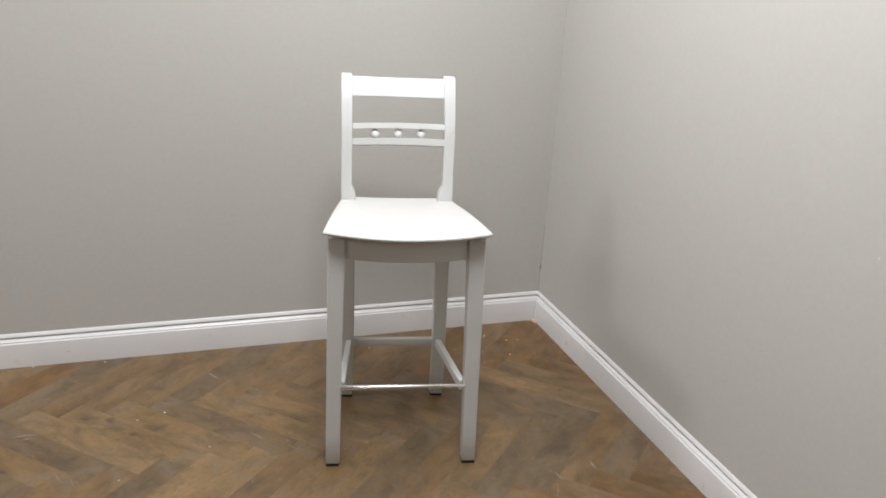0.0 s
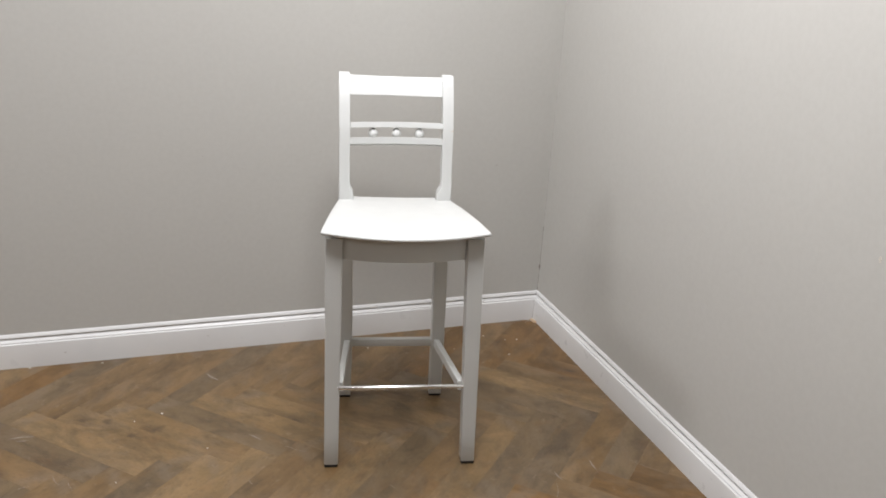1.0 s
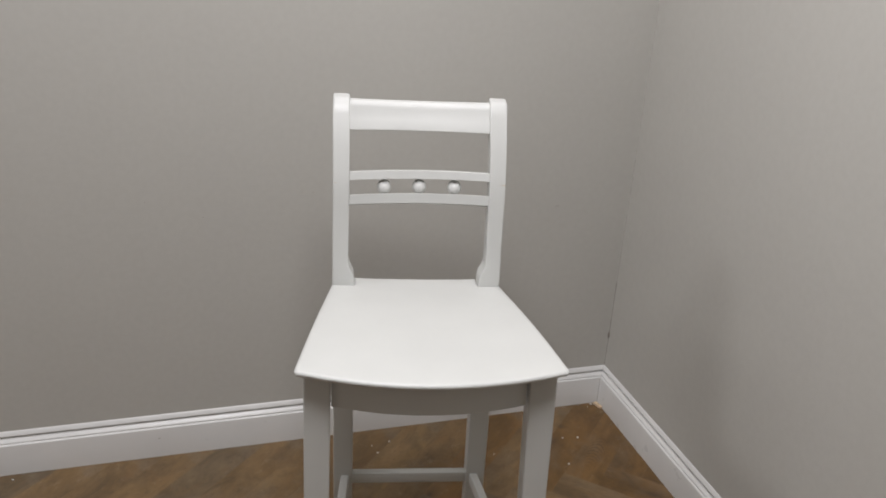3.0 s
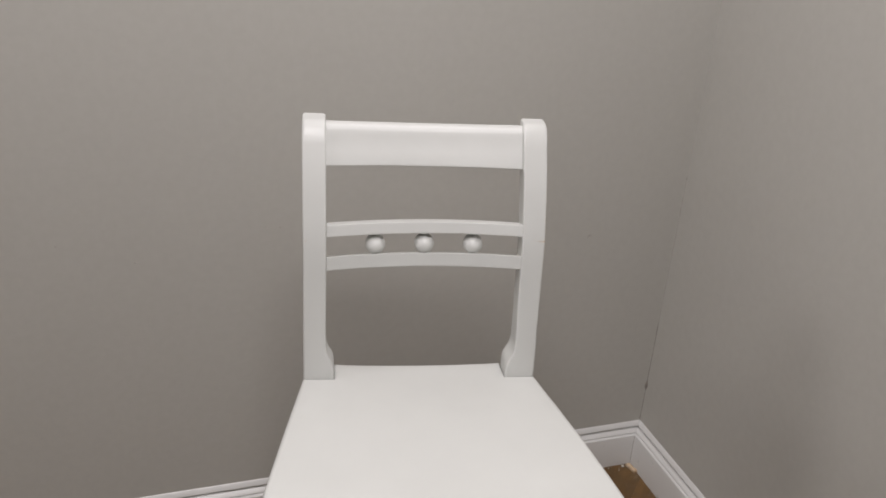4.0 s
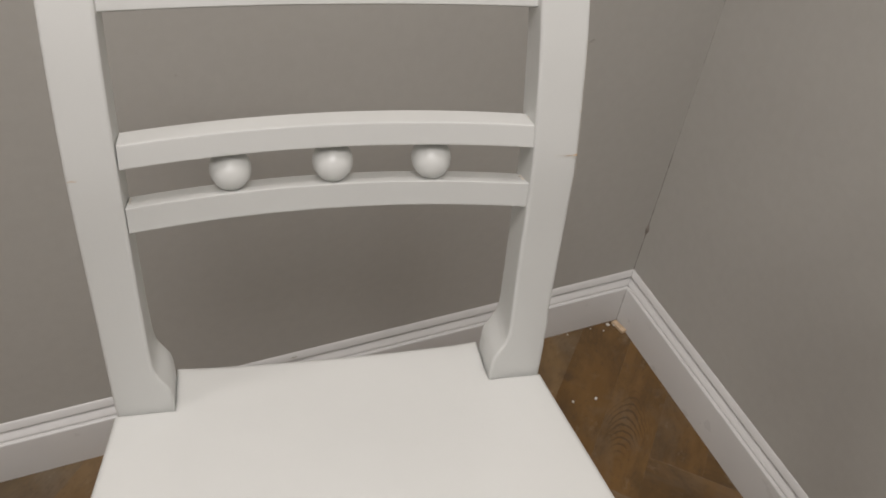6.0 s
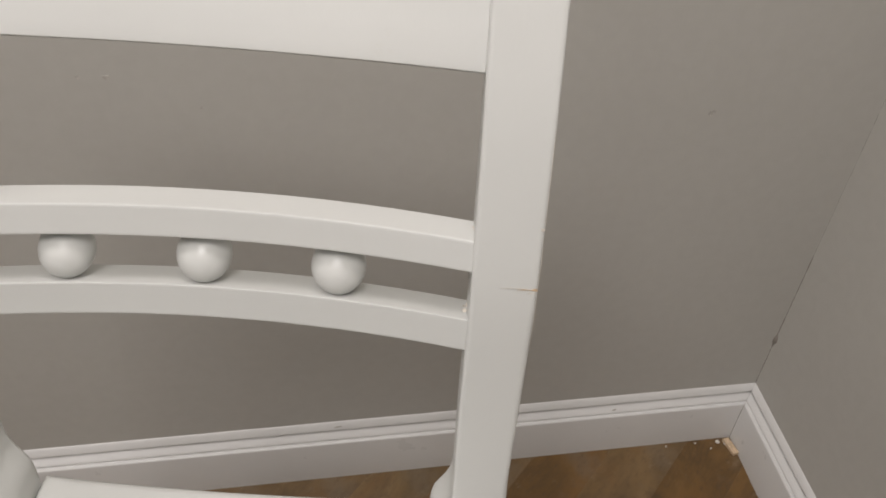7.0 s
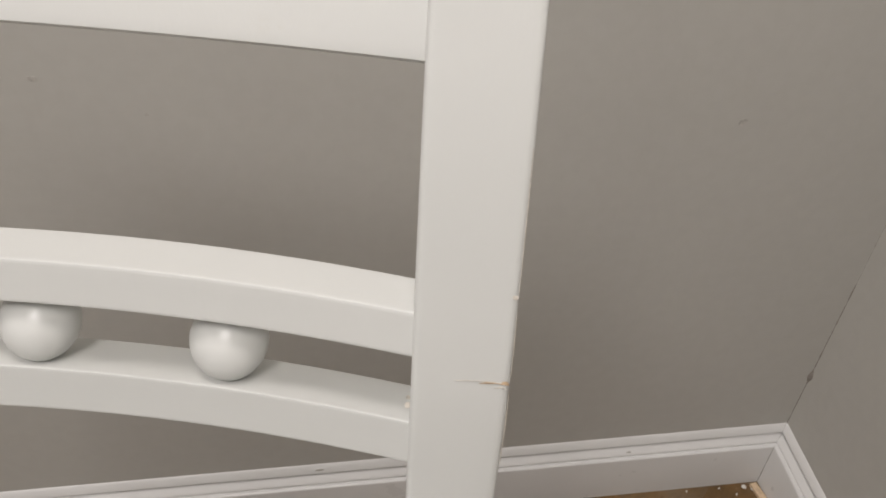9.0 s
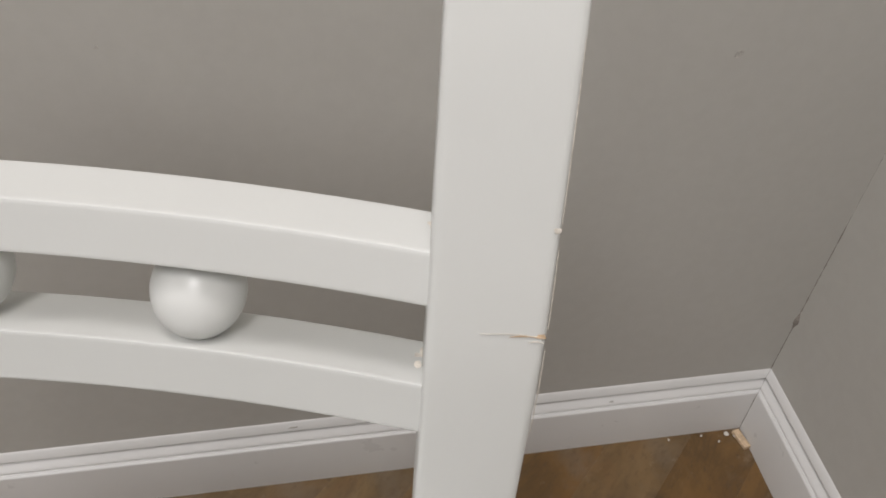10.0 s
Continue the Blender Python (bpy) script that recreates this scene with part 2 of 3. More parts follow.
def box(x0, y0, z0, x1, y1, z1, bevel=0.0, bm=None):
    bm = bm or bmesh.new()
    made = bmesh.ops.create_cube(bm, size=1, matrix=Matrix.LocRotScale(((x0 + x1) / 2, (y0 + y1) / 2, (z0 + z1) / 2), None, (x1 - x0, y1 - y0, z1 - z0)))
    if bevel:
        edges = {e for v in made["verts"] for e in v.link_edges}
        bmesh.ops.bevel(bm, geom=list(edges), offset=bevel, segments=2, affect="EDGES", profile=0.5)
    return bm


def rounded(hx, hy, r, n=3):
    """A rectangle of half sizes hx, hy with rounded corners, as a loop of 2D points."""
    pts = []
    for sx, sy, a in ((1, 1, 0), (-1, 1, 90), (-1, -1, 180), (1, -1, 270)):
        cx0, cy0, hold = sx * (hx - r), sy * (hy - r), min(0.5 * r, 0.4 * (min(hx, hy) - r))
        for i in range(n + 1):
            w = radians(a + 90 * i / n)
            p = (cx0 + r * math.cos(w), cy0 + r * math.sin(w))
            ahead = (-math.sin(w) * hold, math.cos(w) * hold)
            # a close support point on either side keeps the flats flat
            if i == 0:
                pts.append((p[0] - ahead[0], p[1] - ahead[1]))
            pts.append(p)
            if i == n:
                pts.append((p[0] + ahead[0], p[1] + ahead[1]))
    return pts


def loft(loops, bm=None, closed_ends=True):
    """Skin a row of equally long loops of 3D points, with caps."""
    bm = bm or bmesh.new()
    rows = [[bm.verts.new(p) for p in loop] for loop in loops]
    n = len(rows[0])
    for a, b in zip(rows, rows[1:]):
        for i in range(n):
            bm.faces.new((a[i], a[(i + 1) % n], b[(i + 1) % n], b[i]))
    if closed_ends:
        bm.faces.new(rows[0])
        bm.faces.new(rows[-1])
    return bm


def shrink(loop, k):
    c = sum((Vector(p) for p in loop), Vector()) / len(loop)
    return [c + (Vector(p) - c) * k for p in loop]


def blend(table, z):
    """Smooth reading of a table of (z, value) rows."""
    if z <= table[0][0]:
        return table[0][1]
    for i, ((z0, a), (z1, b)) in enumerate(zip(table, table[1:])):
        if z <= z1:
            lo = table[max(i - 1, 0)]
            hi = table[min(i + 2, len(table) - 1)]
            ma = (b - lo[1]) / (z1 - lo[0])
            mb = (hi[1] - a) / (hi[0] - z0)
            h = z1 - z0
            k = (z - z0) / h
            return (2 * k**3 - 3 * k**2 + 1) * a + (k**3 - 2 * k**2 + k) * h * ma + (3 * k**2 - 2 * k**3) * b + (k**3 - k**2) * h * mb
    return table[-1][1]


# ---- the room ----
WX, WY = 1.678, 3.086          # faces of the two walls that meet in the corner
X0, Y0 = -6.6, -6.6            # the unseen far sides of the room, set wide to weaken bounced light
TH = 0.12


def wall(name, x0, y0, x1, y1, label):
    ob = part(name, box(x0, y0, -0.02, x1, y1, CEILING), WALL, None, label, False)
    return tagged(ob, category="wall", kind="structure")


wall("wall_north", X0 - TH, WY, WX + TH, WY + TH, "unseen greige wall closing the room with a fine linen texture")
wall("wall_east", WX, Y0, WX + TH, WY, "unseen greige wall closing the room meeting the corner")
# two unseen walls close the room, their distance chosen for the bounce
wall("wall_south", X0 - TH, Y0 - TH, WX + TH, Y0, "unseen greige wall closing the room")
wall("wall_west", X0 - TH, Y0, X0, WY, "unseen greige wall closing the room")
tagged(part("ceiling", box(X0 - TH, Y0 - TH, CEILING, WX + TH, WY + TH, CEILING + 0.1), CEIL, None, "plain matt white ceiling", False), category="ceiling", kind="structure")

BOARD = [(0.0, 0.0000), (0.0168, 0.0000), (0.0168, 0.0849), (0.0165, 0.0863), (0.0157, 0.0875), (0.0144, 0.0882), (0.0132, 0.0884), (0.0112, 0.0881), (0.0107, 0.0891), (0.0112, 0.0915),
         (0.0118, 0.0923), (0.0112, 0.0935), (0.0092, 0.0957), (0.0070, 0.0979), (0.0050, 0.0997), (0.0036, 0.1009), (0.0006, 0.1019), (0.0004, 0.1073), (0.0058, 0.1077),
         (0.0066, 0.1087), (0.0056, 0.1117), (0.0038, 0.1153), (0.0020, 0.1185), (0.0007, 0.1201), (0.0, 0.1206)]


def baseboard(name, start, end, inward, miter0, miter1, label):
    """A moulded skirting board from start to end, mitred where it meets another."""
    along = (Vector(end) - Vector(start)).normalized()
    bm = bmesh.new()
    loops = []
    for place, m in ((Vector(start), miter0), (Vector(end), -miter1)):
        loops.append([(*(place + Vector(inward) * d + along * d * m), z) for d, z in BOARD])
    loft(loops, bm)
    ob = part(name, bm, TRIM, None, label)
    ob.data.set_sharp_from_angle(angle=radians(17))
    return tagged(ob, category="baseboard", kind="structure")


baseboard("baseboard", (X0, WY), (WX - 0.0003, WY), (0, -1), 1, 1, "white moulded skirting board with two grooves")
baseboard("baseboard", (WX, WY - 0.0003), (WX, Y0), (-1, 0), 1, 1, "white moulded skirting board with two grooves")
baseboard("baseboard", (X0, Y0), (X0, WY), (1, 0), 1, 1, "white moulded skirting board with two grooves")
baseboard("baseboard", (WX, Y0), (X0, Y0), (0, 1), 1, 1, "white moulded skirting board with two grooves")

# ---- the stool ----
stool = thing("bar_stool", "white painted wooden bar stool with a ball-decorated open back", "stool", pose(0.8545, 2.213, 0, 0, 0, -11.2))


def cx(z):
    """How far the stool's middle line leans aside at a height."""
    return -0.0105 * min(z / 0.70, 1.0) - 0.0014 * max(0.0, min((z - 0.90) / 0.12, 1.0))


FRONT = [(0.0, 0.400), (0.10, 0.381), (0.20, 0.366), (0.35, 0.357), (0.55, 0.354), (0.70, 0.360), (0.77, 0.3690), (0.84, 0.3780),
         (0.90, 0.3862), (0.94, 0.3978), (0.99, 0.4155), (1.03, 0.4350), (1.048, 0.4440)]
DEPTH = [(0.0, 0.034), (0.2, 0.037), (0.6, 0.040), (0.72, 0.038), (0.80, 0.034), (0.86, 0.034), (0.92, 0.0345), (0.95, 0.034), (1.0, 0.033), (1.048, 0.031)]
INNER = [(0.0, 0.131), (0.2, 0.128), (0.5, 0.1265), (0.69, 0.1265), (0.712, 0.1266), (0.722, 0.1285), (0.731, 0.1337), (0.739, 0.1369), (0.752, 0.1384), (0.9, 0.1388), (1.048, 0.1385)]
OUTER = [(0.0, 0.1710), (0.2, 0.1695), (0.69, 0.1700), (0.8, 0.1705), (1.048, 0.1715)]


def back_post(side):
    loops = []
    zs = [0.0108, 0.05, 0.1, 0.15, 0.2, 0.28, 0.38, 0.5, 0.6, 0.68, 0.70, 0.709, 0.715, 0.721, 0.727, 0.733, 0.739, 0.746, 0.754, 0.77, 0.785, 0.8, 0.83, 0.86, 0.89, 0.91, 0.93, 0.95, 0.97, 0.99, 1.01, 1.03, 1.040]
    for z in zs:
        yf, d, i, o = blend(FRONT, z), blend(DEPTH, z), blend(INNER, z), blend(OUTER, z)
        if side > 0 and z > 0.76:
            i -= 0.0014 * min(1.0, (z - 0.76) / 0.05)
            o += 0.0008 * max(0.0, min(1.0, (z - 0.92) / 0.10)) - 0.0009
        loops.append([(cx(z) + side * ((i + o) / 2 + px), yf + d / 2 + py, z) for px, py in rounded((o - i) / 2, d / 2, 0.0022)])
    # the rolled top: the face turns over towards the back
    yf, d, i, o = blend(FRONT, 1.042), 0.031, 0.1385 - (0.0014 if side > 0 else 0), 0.1715 + (0.0005 if side > 0 else 0)
    for lift, back, k in ((0.0060, 0.0035, 1.0), (0.0105, 0.0068, 0.995), (0.0145, 0.0112, 0.98), (0.0170, 0.0150, 0.955), (0.0185, 0.0180, 0.90)):
        z = 1.042 + lift
        hd = (d - back) / 2 + 0.003
        loops.append([(cx(z) + side * ((i + o) / 2 + px * k), yf + back + hd + py, z + 0.10 * py) for px, py in rounded((o - i) / 2, hd, 0.0034)])
    loops.append(shrink(loops[-1], 0.8))
    loops.insert(0, [Vector(p) - Vector((0, 0, 0.0025)) for p in shrink(loops[0], 0.94)])
    post = part("back_post", loft(loops), STOOL, stool)
    y, i, o = blend(FRONT, 0.004), 0.131, 0.171
    part("foot_pad", box(min(side * i, side * o) + 0.001, y + 0.001, 0.0, max(side * i, side * o) - 0.001, y + 0.033, 0.0090, 0.001), FELT, post, "black felt glide")
    return post


posts = {s: back_post(s) for s in (-1, 1)}


def front_leg(side):
    loops = []
    for z in (0.0088, 0.012, 0.1, 0.3, 0.5, 0.62, 0.7045):
        k = z / 0.70
        o = 0.2195 - (0.0065 if side > 0 else 0.008) * k
        i = 0.1800 - 0.0135 * k
        d = 0.038 + 0.004 * k
        e = 0.0015 if z < 0.010 else 0.0
        loops.append([(cx(z) + side * ((i + o) / 2 + px), d / 2 + py, z) for px, py in rounded((o - i) / 2 - e, d / 2 - e, 0.0028)])
    leg = part("front_leg", loft(loops), STOOL, stool)
    i, o = 0.1805, 0.2195
    part("foot_pad", box(min(side * i, side * o) + 0.001, 0.001, 0.0, max(side * i, side * o) - 0.001, 0.037, 0.0092, 0.001), FELT, leg, "black felt glide")
    return leg


for s in (-1, 1):
    front_leg(s)


# seat: a thin dished board, bowed in front, notched round the posts behind
SIDE = [(-0.06, 0.7345), (-0.03, 0.7335), (0.08, 0.7298), (0.18, 0.7232), (0.28, 0.7125), (0.36, 0.7025), (0.41, 0.6985)]


def seat_height(x, y):
    """The seat falls towards the back and is dished across."""
    u = x / 0.21
    return blend(SIDE, y) - (1 - min(u * u, 1.0)) * (0.0028 + 0.0062 * max(0.0, min(1.0, (0.36 - y) / 0.22)))


def seat_half(y):
    return 0.2252 - 0.0545 * (y + 0.02) / 0.38


def seat_mesh():
    outline = []
    # front bow, from one rounded corner to the other
    for i in range(25):
        x = -0.214 + 0.428 * i / 24
        outline.append((x, -0.0285 - 0.027 * (1 - (x / 0.214) ** 2)))
    outline += [(0.2205, -0.0268), (0.2245, -0.0215), (0.2248, -0.0145)]
    for i in range(1, 9):
        y = -0.0145 + (0.3585 + 0.0145) * i / 8
        outline.append((seat_half(y), y))
    outline += [(0.1268, 0.3590), (0.1264, 0.372), (0.1262, 0.4035)]
    for i in range(1, 12):
        x = 0.1262 - 0.2524 * i / 12
        outline.append((x, 0.4035 - 0.003 * (1 - (x / 0.1262) ** 2)))
    outline += [(-0.1262, 0.4035), (-0.1264, 0.372), (-0.1268, 0.3590)]
    for i in range(8, 0, -1):
        y = -0.0145 + (0.3585 + 0.0145) * i / 8
        outline.append((-seat_half(y), y))
    outline += [(-0.2248, -0.0145), (-0.2245, -0.0215), (-0.2205, -0.0268)]
    n = len(outline)
    bm = bmesh.new()

    def inset(d):
        pts = []
        for i in range(n):
            a, p, b = (Vector(outline[(i + j) % n]) for j in (-1, 0, 1))
            e0, e1 = (p - a).normalized(), (b - p).normalized()
            nrm = Vector((-(e0.y + e1.y), e0.x + e1.x)).normalized()
            pts.append(p + nrm * d)
        return pts

    rows = []
    # (inset, drop below the top surface): rounded top edge, thin nose, undercut beneath
    for d, drop in ((0.0065, 0.0), (0.0035, 0.0006), (0.0014, 0.0020), (0.0, 0.0045), (0.0002, 0.0072), (0.0016, 0.0094), (0.006, 0.0112), (0.016, 0.0150)):
        rows.append([bm.verts.new((p.x, p.y, seat_height(p.x, p.y) - drop)) for p in inset(d)])
    for a, b in zip(rows, rows[1:]):
        for i in range(n):
            bm.faces.new((a[i], a[(i + 1) % n], b[(i + 1) % n], b[i]))
    # the dished top as a fine fan of rings towards the middle
    last = rows[0]
    ring0 = [v.co.copy() for v in last]
    for k in (0.9, 0.78, 0.62, 0.45, 0.28, 0.12):
        ring = []
        for c in ring0:
            x, y = c.x * k, 0.17 + (c.y - 0.17) * k
            ring.append(bm.verts.new((x, y, seat_height(x, y))))
        for i in range(n):
            bm.faces.new((last[i], ring[i], ring[(i + 1) % n], last[(i + 1) % n]))
        last = ring
    bm.faces.new(last)
    bm.faces.new(rows[-1])
    for v in bm.verts:
        v.co.x += cx(0.72)
    return bm


part("seat", seat_mesh(), STOOL, stool, "smooth white dished seat board")


def bowed_rail(name, z0, z1, half, front, depth, bow, edge=0.0013, steps=16):
    """A rail across the stool, bowed in plan. front: y of its front face at the ends; bow: how far its middle stands back."""
    loops = []
    h = z1 - z0
    for i in range(steps + 1):
        x = -half + 2 * half * i / steps
        y = front + bow * (1 - (x / half) ** 2)
        loops.append([(cx((z0 + z1) / 2) + x, y + py + depth / 2, z0 + pz + h / 2) for py, pz in rounded(depth / 2, h / 2, edge, 2)])
    return part(name, loft(loops), STOOL, stool)


def top_rail():
    """The crest: a board that leans with the posts and rolls over at its upper edge."""
    side = [(0.4294, 1.0020), (0.4306, 1.0004), (0.4496, 0.9980), (0.4516, 0.9998), (0.4600, 1.0160), (0.4690, 1.0350), (0.4735, 1.0450), (0.4725, 1.0500),
            (0.4690, 1.0535), (0.4640, 1.0556), (0.4590, 1.0550), (0.4545, 1.0512), (0.4510, 1.0455), (0.4485, 1.0395), (0.4395, 1.0205), (0.4306, 1.0055)]
    loops = []
    half = 0.1388
    for i in range(15):
        x = -half + 2 * half * i / 14
        k = 1 - (x / half) ** 2
        loops.append([(cx(1.03) + x, y + 0.0005 + 0.0065 * k, z - 0.0026 * k * max(0.0, (z - 1.0) / 0.057)) for y, z in side])
    return part("top_rail", loft(loops), STOOL, stool)


top_rail()


def back_rail(name, foot, face, top, bow=0.0128, tilt=0.0030, r=0.0008):
    """A slim rail between the posts, bowed in plan and tipped back with them. foot: y, z of its lower front edge at the ends; face, top: the way up its front and back over its top."""
    a, up, back = Vector(foot), Vector(face), Vector(top)
    corners = [a, a + back, a + back + up, a + up]
    ring = []
    for i, c in enumerate(corners):
        to_last, to_next = (corners[i - 1] - c).normalized(), (corners[(i + 1) % 4] - c).normalized()
        ring += [c + to_last * r * 2.2, c + to_last * r, c + (to_last + to_next) * r * 0.29, c + to_next * r, c + to_next * r * 2.2]
    loops = []
    for i in range(21):
        k = i / 10 - 1
        x = cx(0.90) + 0.1382 * k
        loops.append([(x, p.x + bow * (1 - k * k), p.y - tilt * (1 - k) / 2) for p in ring])
    return part(name, loft(loops), STOOL, stool)


back_rail("upper_back_rail", (0.3920, 0.9137), (0.0050, 0.0157), (0.0218, -0.0052))
back_rail("lower_back_rail", (0.3842, 0.8659), (0.0027, 0.0200), (0.0254, -0.0110))


def ball(x):
    """A slightly flattened turned ball on a short peg between the two rails."""
    bm = bmesh.new()
    bmesh.ops.create_uvsphere(bm, u_segments=36, v_segments=24, radius=1.0)
    y = 0.4040 + 0.0112 * (1 - (x / 0.1386) ** 2)
    for v in bm.verts:
        v.co = Vector((cx(0.89) + x + v.co.x * 0.0142, y + v.co.y * 0.0142 + 0.20 * v.co.z * 0.0136, 0.8945 - 0.0090 * (0.1386 - x) + v.co.z * 0.0137))
    loft([[(cx(0.89) + x + 0.0042 * math.cos(w), y + (z - 0.892) * 0.2 + 0.0042 * math.sin(w), z) for w in (radians(30 * i) for i in range(12))] for z in (0.873, 0.914)], bm)
    return part("ball", bm, STOOL, stool)


for bx in (-0.0700, 0.0001, 0.0700):
    ball(bx)

apron = bowed_rail("front_apron", 0.6440, 0.7090, 0.1646, 0.0100, 0.0200, -0.030)
apron.location.x = -0.0013     # open joints beside the legs
part("rear_apron", box(-0.128 + cx(0.68), 0.366, 0.645, 0.128 + cx(0.68), 0.386, 0.688, 0.002), STOOL, stool)


def side_board(name, x0, y0, x1, y1, za, zb, ha, hb, width):
    """A board from front (x0, y0) to back (x1, y1); za, zb: its lower edge, ha, hb: its height at both ends."""
    loops = []
    for k in (0.0, 0.5, 1.0):
        x, y, z, h = x0 + (x1 - x0) * k, y0 + (y1 - y0) * k, za + (zb - za) * k, ha + (hb - ha) * k
        loops.append([(cx(z) + x + px, y, z + h / 2 + pz) for px, pz in rounded(width / 2, h / 2, 0.0025)])
    return part(name, loft(loops), STOOL, stool)


for s in (-1, 1):
    side_board("side_apron", s * 0.190, 0.038, s * 0.153, 0.362, 0.650, 0.640, 0.060, 0.046, 0.02)
    side_board("side_stretcher", s * 0.1745, 0.034, s * 0.1440, 0.368, 0.230, 0.201, 0.028, 0.026, 0.018)
part("rear_stretcher", box(-0.1295 + cx(0.22), 0.369, 0.2015, 0.1295 + cx(0.22), 0.387, 0.2275, 0.002), STOOL, stool)


def foot_rail():
    loops = []
    for x in (-0.1785, -0.1780, -0.1765, 0.1745, 0.1760, 0.1765):
        r = 0.0062 if -0.178 < x < 0.176 else 0.0055
        loops.append([(cx(0.26) + x, 0.0035 + r * math.cos(w), 0.2590 + r * math.sin(w)) for w in (radians(15 * i) for i in range(24))])
    return part("foot_rail", loft(loops), STEEL, stool, "polished steel foot rail between the front legs")


foot_rail()

# ---- the floor: herringbone planks at 45 degrees to the walls ----
W = 0.0937                     # a plank's width
L = 5.44                       # its length, in widths
FLOOR_BASE = part("floor", box(X0 - TH, Y0 - TH, -0.06, WX + TH, WY + TH, -0.0022), SUBFLOOR, None, "brown rustic oak herringbone plank floor", False)
tagged(FLOOR_BASE, category="floor", kind="structure")
S2 = math.sqrt(0.5)
U0, V0 = -22.196, 18.597
IN = (X0 + 0.004, Y0 + 0.004, WX - 0.004, WY - 0.004)


def clip_poly(poly):
    for axis, sign, lim in ((0, 1, IN[0]), (1, 1, IN[1]), (0, -1, IN[2]), (1, -1, IN[3])):
        out = []
        for i, p in enumerate(poly):
            q = poly[(i + 1) % len(poly)]
            a, b = sign * (p[axis] - lim), sign * (q[axis] - lim)
            if a >= 0:
                out.append(p)
            if (a >= 0) != (b >= 0):
                k = a / (a - b)
                out.append(p + (q - p) * k)
        poly = out
        if len(poly) < 3:
            return []
    return poly


def plank_pieces():
    """All planks as (centre, angle), laid in steps."""
    for j in range(-8, 17):
        for i in range(-60, 40):
            u, v = U0 + i + L * j, V0 + i - L * j
            yield (u + L / 2) * W, (v + 0.5) * W, -45.0, ("H", j, i)
            yield (u + L + 0.5) * W, (v + 1 - L / 2) * W, 45.0, ("V", j, i)


def plank_shape(local, gap=0.00004, edge=0.0002):
    """A bevelled slab over a convex outline."""
    c = sum(local, Vector((0, 0))) / len(local)
    ring = lambda d: [p + (c - p).normalized() * d * 1.4 for p in local]
    bottom, rim, top = ring(gap), ring(gap), ring(gap + edge)
    n = len(local)
    verts = [(p.x, p.y, -0.004) for p in bottom] + [(p.x, p.y, -edge * 0.8) for p in rim] + [(p.x, p.y, 0.0) for p in top]
    faces = [tuple(range(2 * n, 3 * n))]
    for r in (0, n):
        faces += [(r + i, r + (i + 1) % n, r + n + (i + 1) % n, r + n + i) for i in range(n)]
    return verts, faces


def plank_mesh(name, verts, faces, uvs, mat):
    me = bpy.data.meshes.new(name)
    me.from_pydata(verts, [], faces)
    me.materials.append(mat)
    layer = me.uv_layers.new(name="grain")
    for loop in me.loops:
        layer.data[loop.index].uv = uvs[loop.vertex_index]
    me.update()
    return me


full = [Vector(p) for p in ((-L * W / 2, -W / 2), (L * W / 2, -W / 2), (L * W / 2, W / 2), (-L * W / 2, W / 2))]
fv, ff = plank_shape(full)
FULL = {k: plank_mesh("plank", fv, ff, [(p[0], p[1]) for p in fv], m) for k, m in OAK.items()}
# the tones of the planks that lie in the open, row by row of the pattern: T tan, M brown, G grey, O russet
TONES = {}
# planks 9 to 12 are toned darker to carry the stool's shadow
for kind, j, first, tones in (("H", 0, -5, "MTGMGTTTGTTMTMGGTMOO"), ("H", 1, -5, "MTGMTGMMTMMTMGTOMOOM"),
                              ("V", -1, -5, "MTTOGMMMGMMMTMOMOOO"), ("V", 0, -5, "MTGMMGTTMMTGMTGGMGM")):
    for k, tone in enumerate(tones):
        TONES[kind, j, first + k] = tone
far_v, far_f, far_uv = [], [], []
rng = random.Random(4)
near_count = 0
for uc, vc, ang, cell in plank_pieces():
    cxw, cyw = (uc + vc) * S2, (vc - uc) * S2
    if not (X0 - 0.4 < cxw < WX + 0.4 and Y0 - 0.4 < cyw < WY + 0.4):
        continue
    rot = Matrix.Rotation(radians(ang), 2)
    centre = Vector((cxw, cyw))
    poly = clip_poly([rot @ p + centre for p in full])
    if len(poly) < 3:
        continue
    inv = rot.transposed()
    local = [inv @ (p - centre) for p in poly]
    area = abs(sum(a.x * b.y - a.y * b.x for a, b in zip(local, local[1:] + local[:1]))) / 2
    if area < 2e-4:
        continue
    whole = area > (L - 0.01) * W * W
    if -0.85 < cxw and cyw > 1.55 and near_count < 300:
        near_count += 1
        tone = TONES.get(cell) or rng.choice("TMMGGO")
        if whole:
            me = FULL[tone]
        else:
            v, f = plank_shape(local)
            me = plank_mesh("plank", v, f, [(p[0], p[1]) for p in v], OAK[tone])
        ob = new("plank", me)
        ob.matrix_world = pose(cxw, cyw, 0, 0, 0, ang + (180 if rng.random() < 0.5 else 0)) if whole else pose(cxw, cyw, 0, 0, 0, ang)
        ob.parent = FLOOR_BASE
    else:
        v, f = plank_shape(local)
        k = len(far_v)
        far_v += [tuple(rot @ Vector(p[:2]) + centre) + (p[2],) for p in v]
        far_uv += [(p[0], p[1]) for p in v]
        far_f += [tuple(i + k for i in face) for face in f]
rest = new("planks", plank_mesh("planks", far_v, far_f, far_uv, PLANKS))
rest.parent = FLOOR_BASE
tagged(rest, kind="stuff")

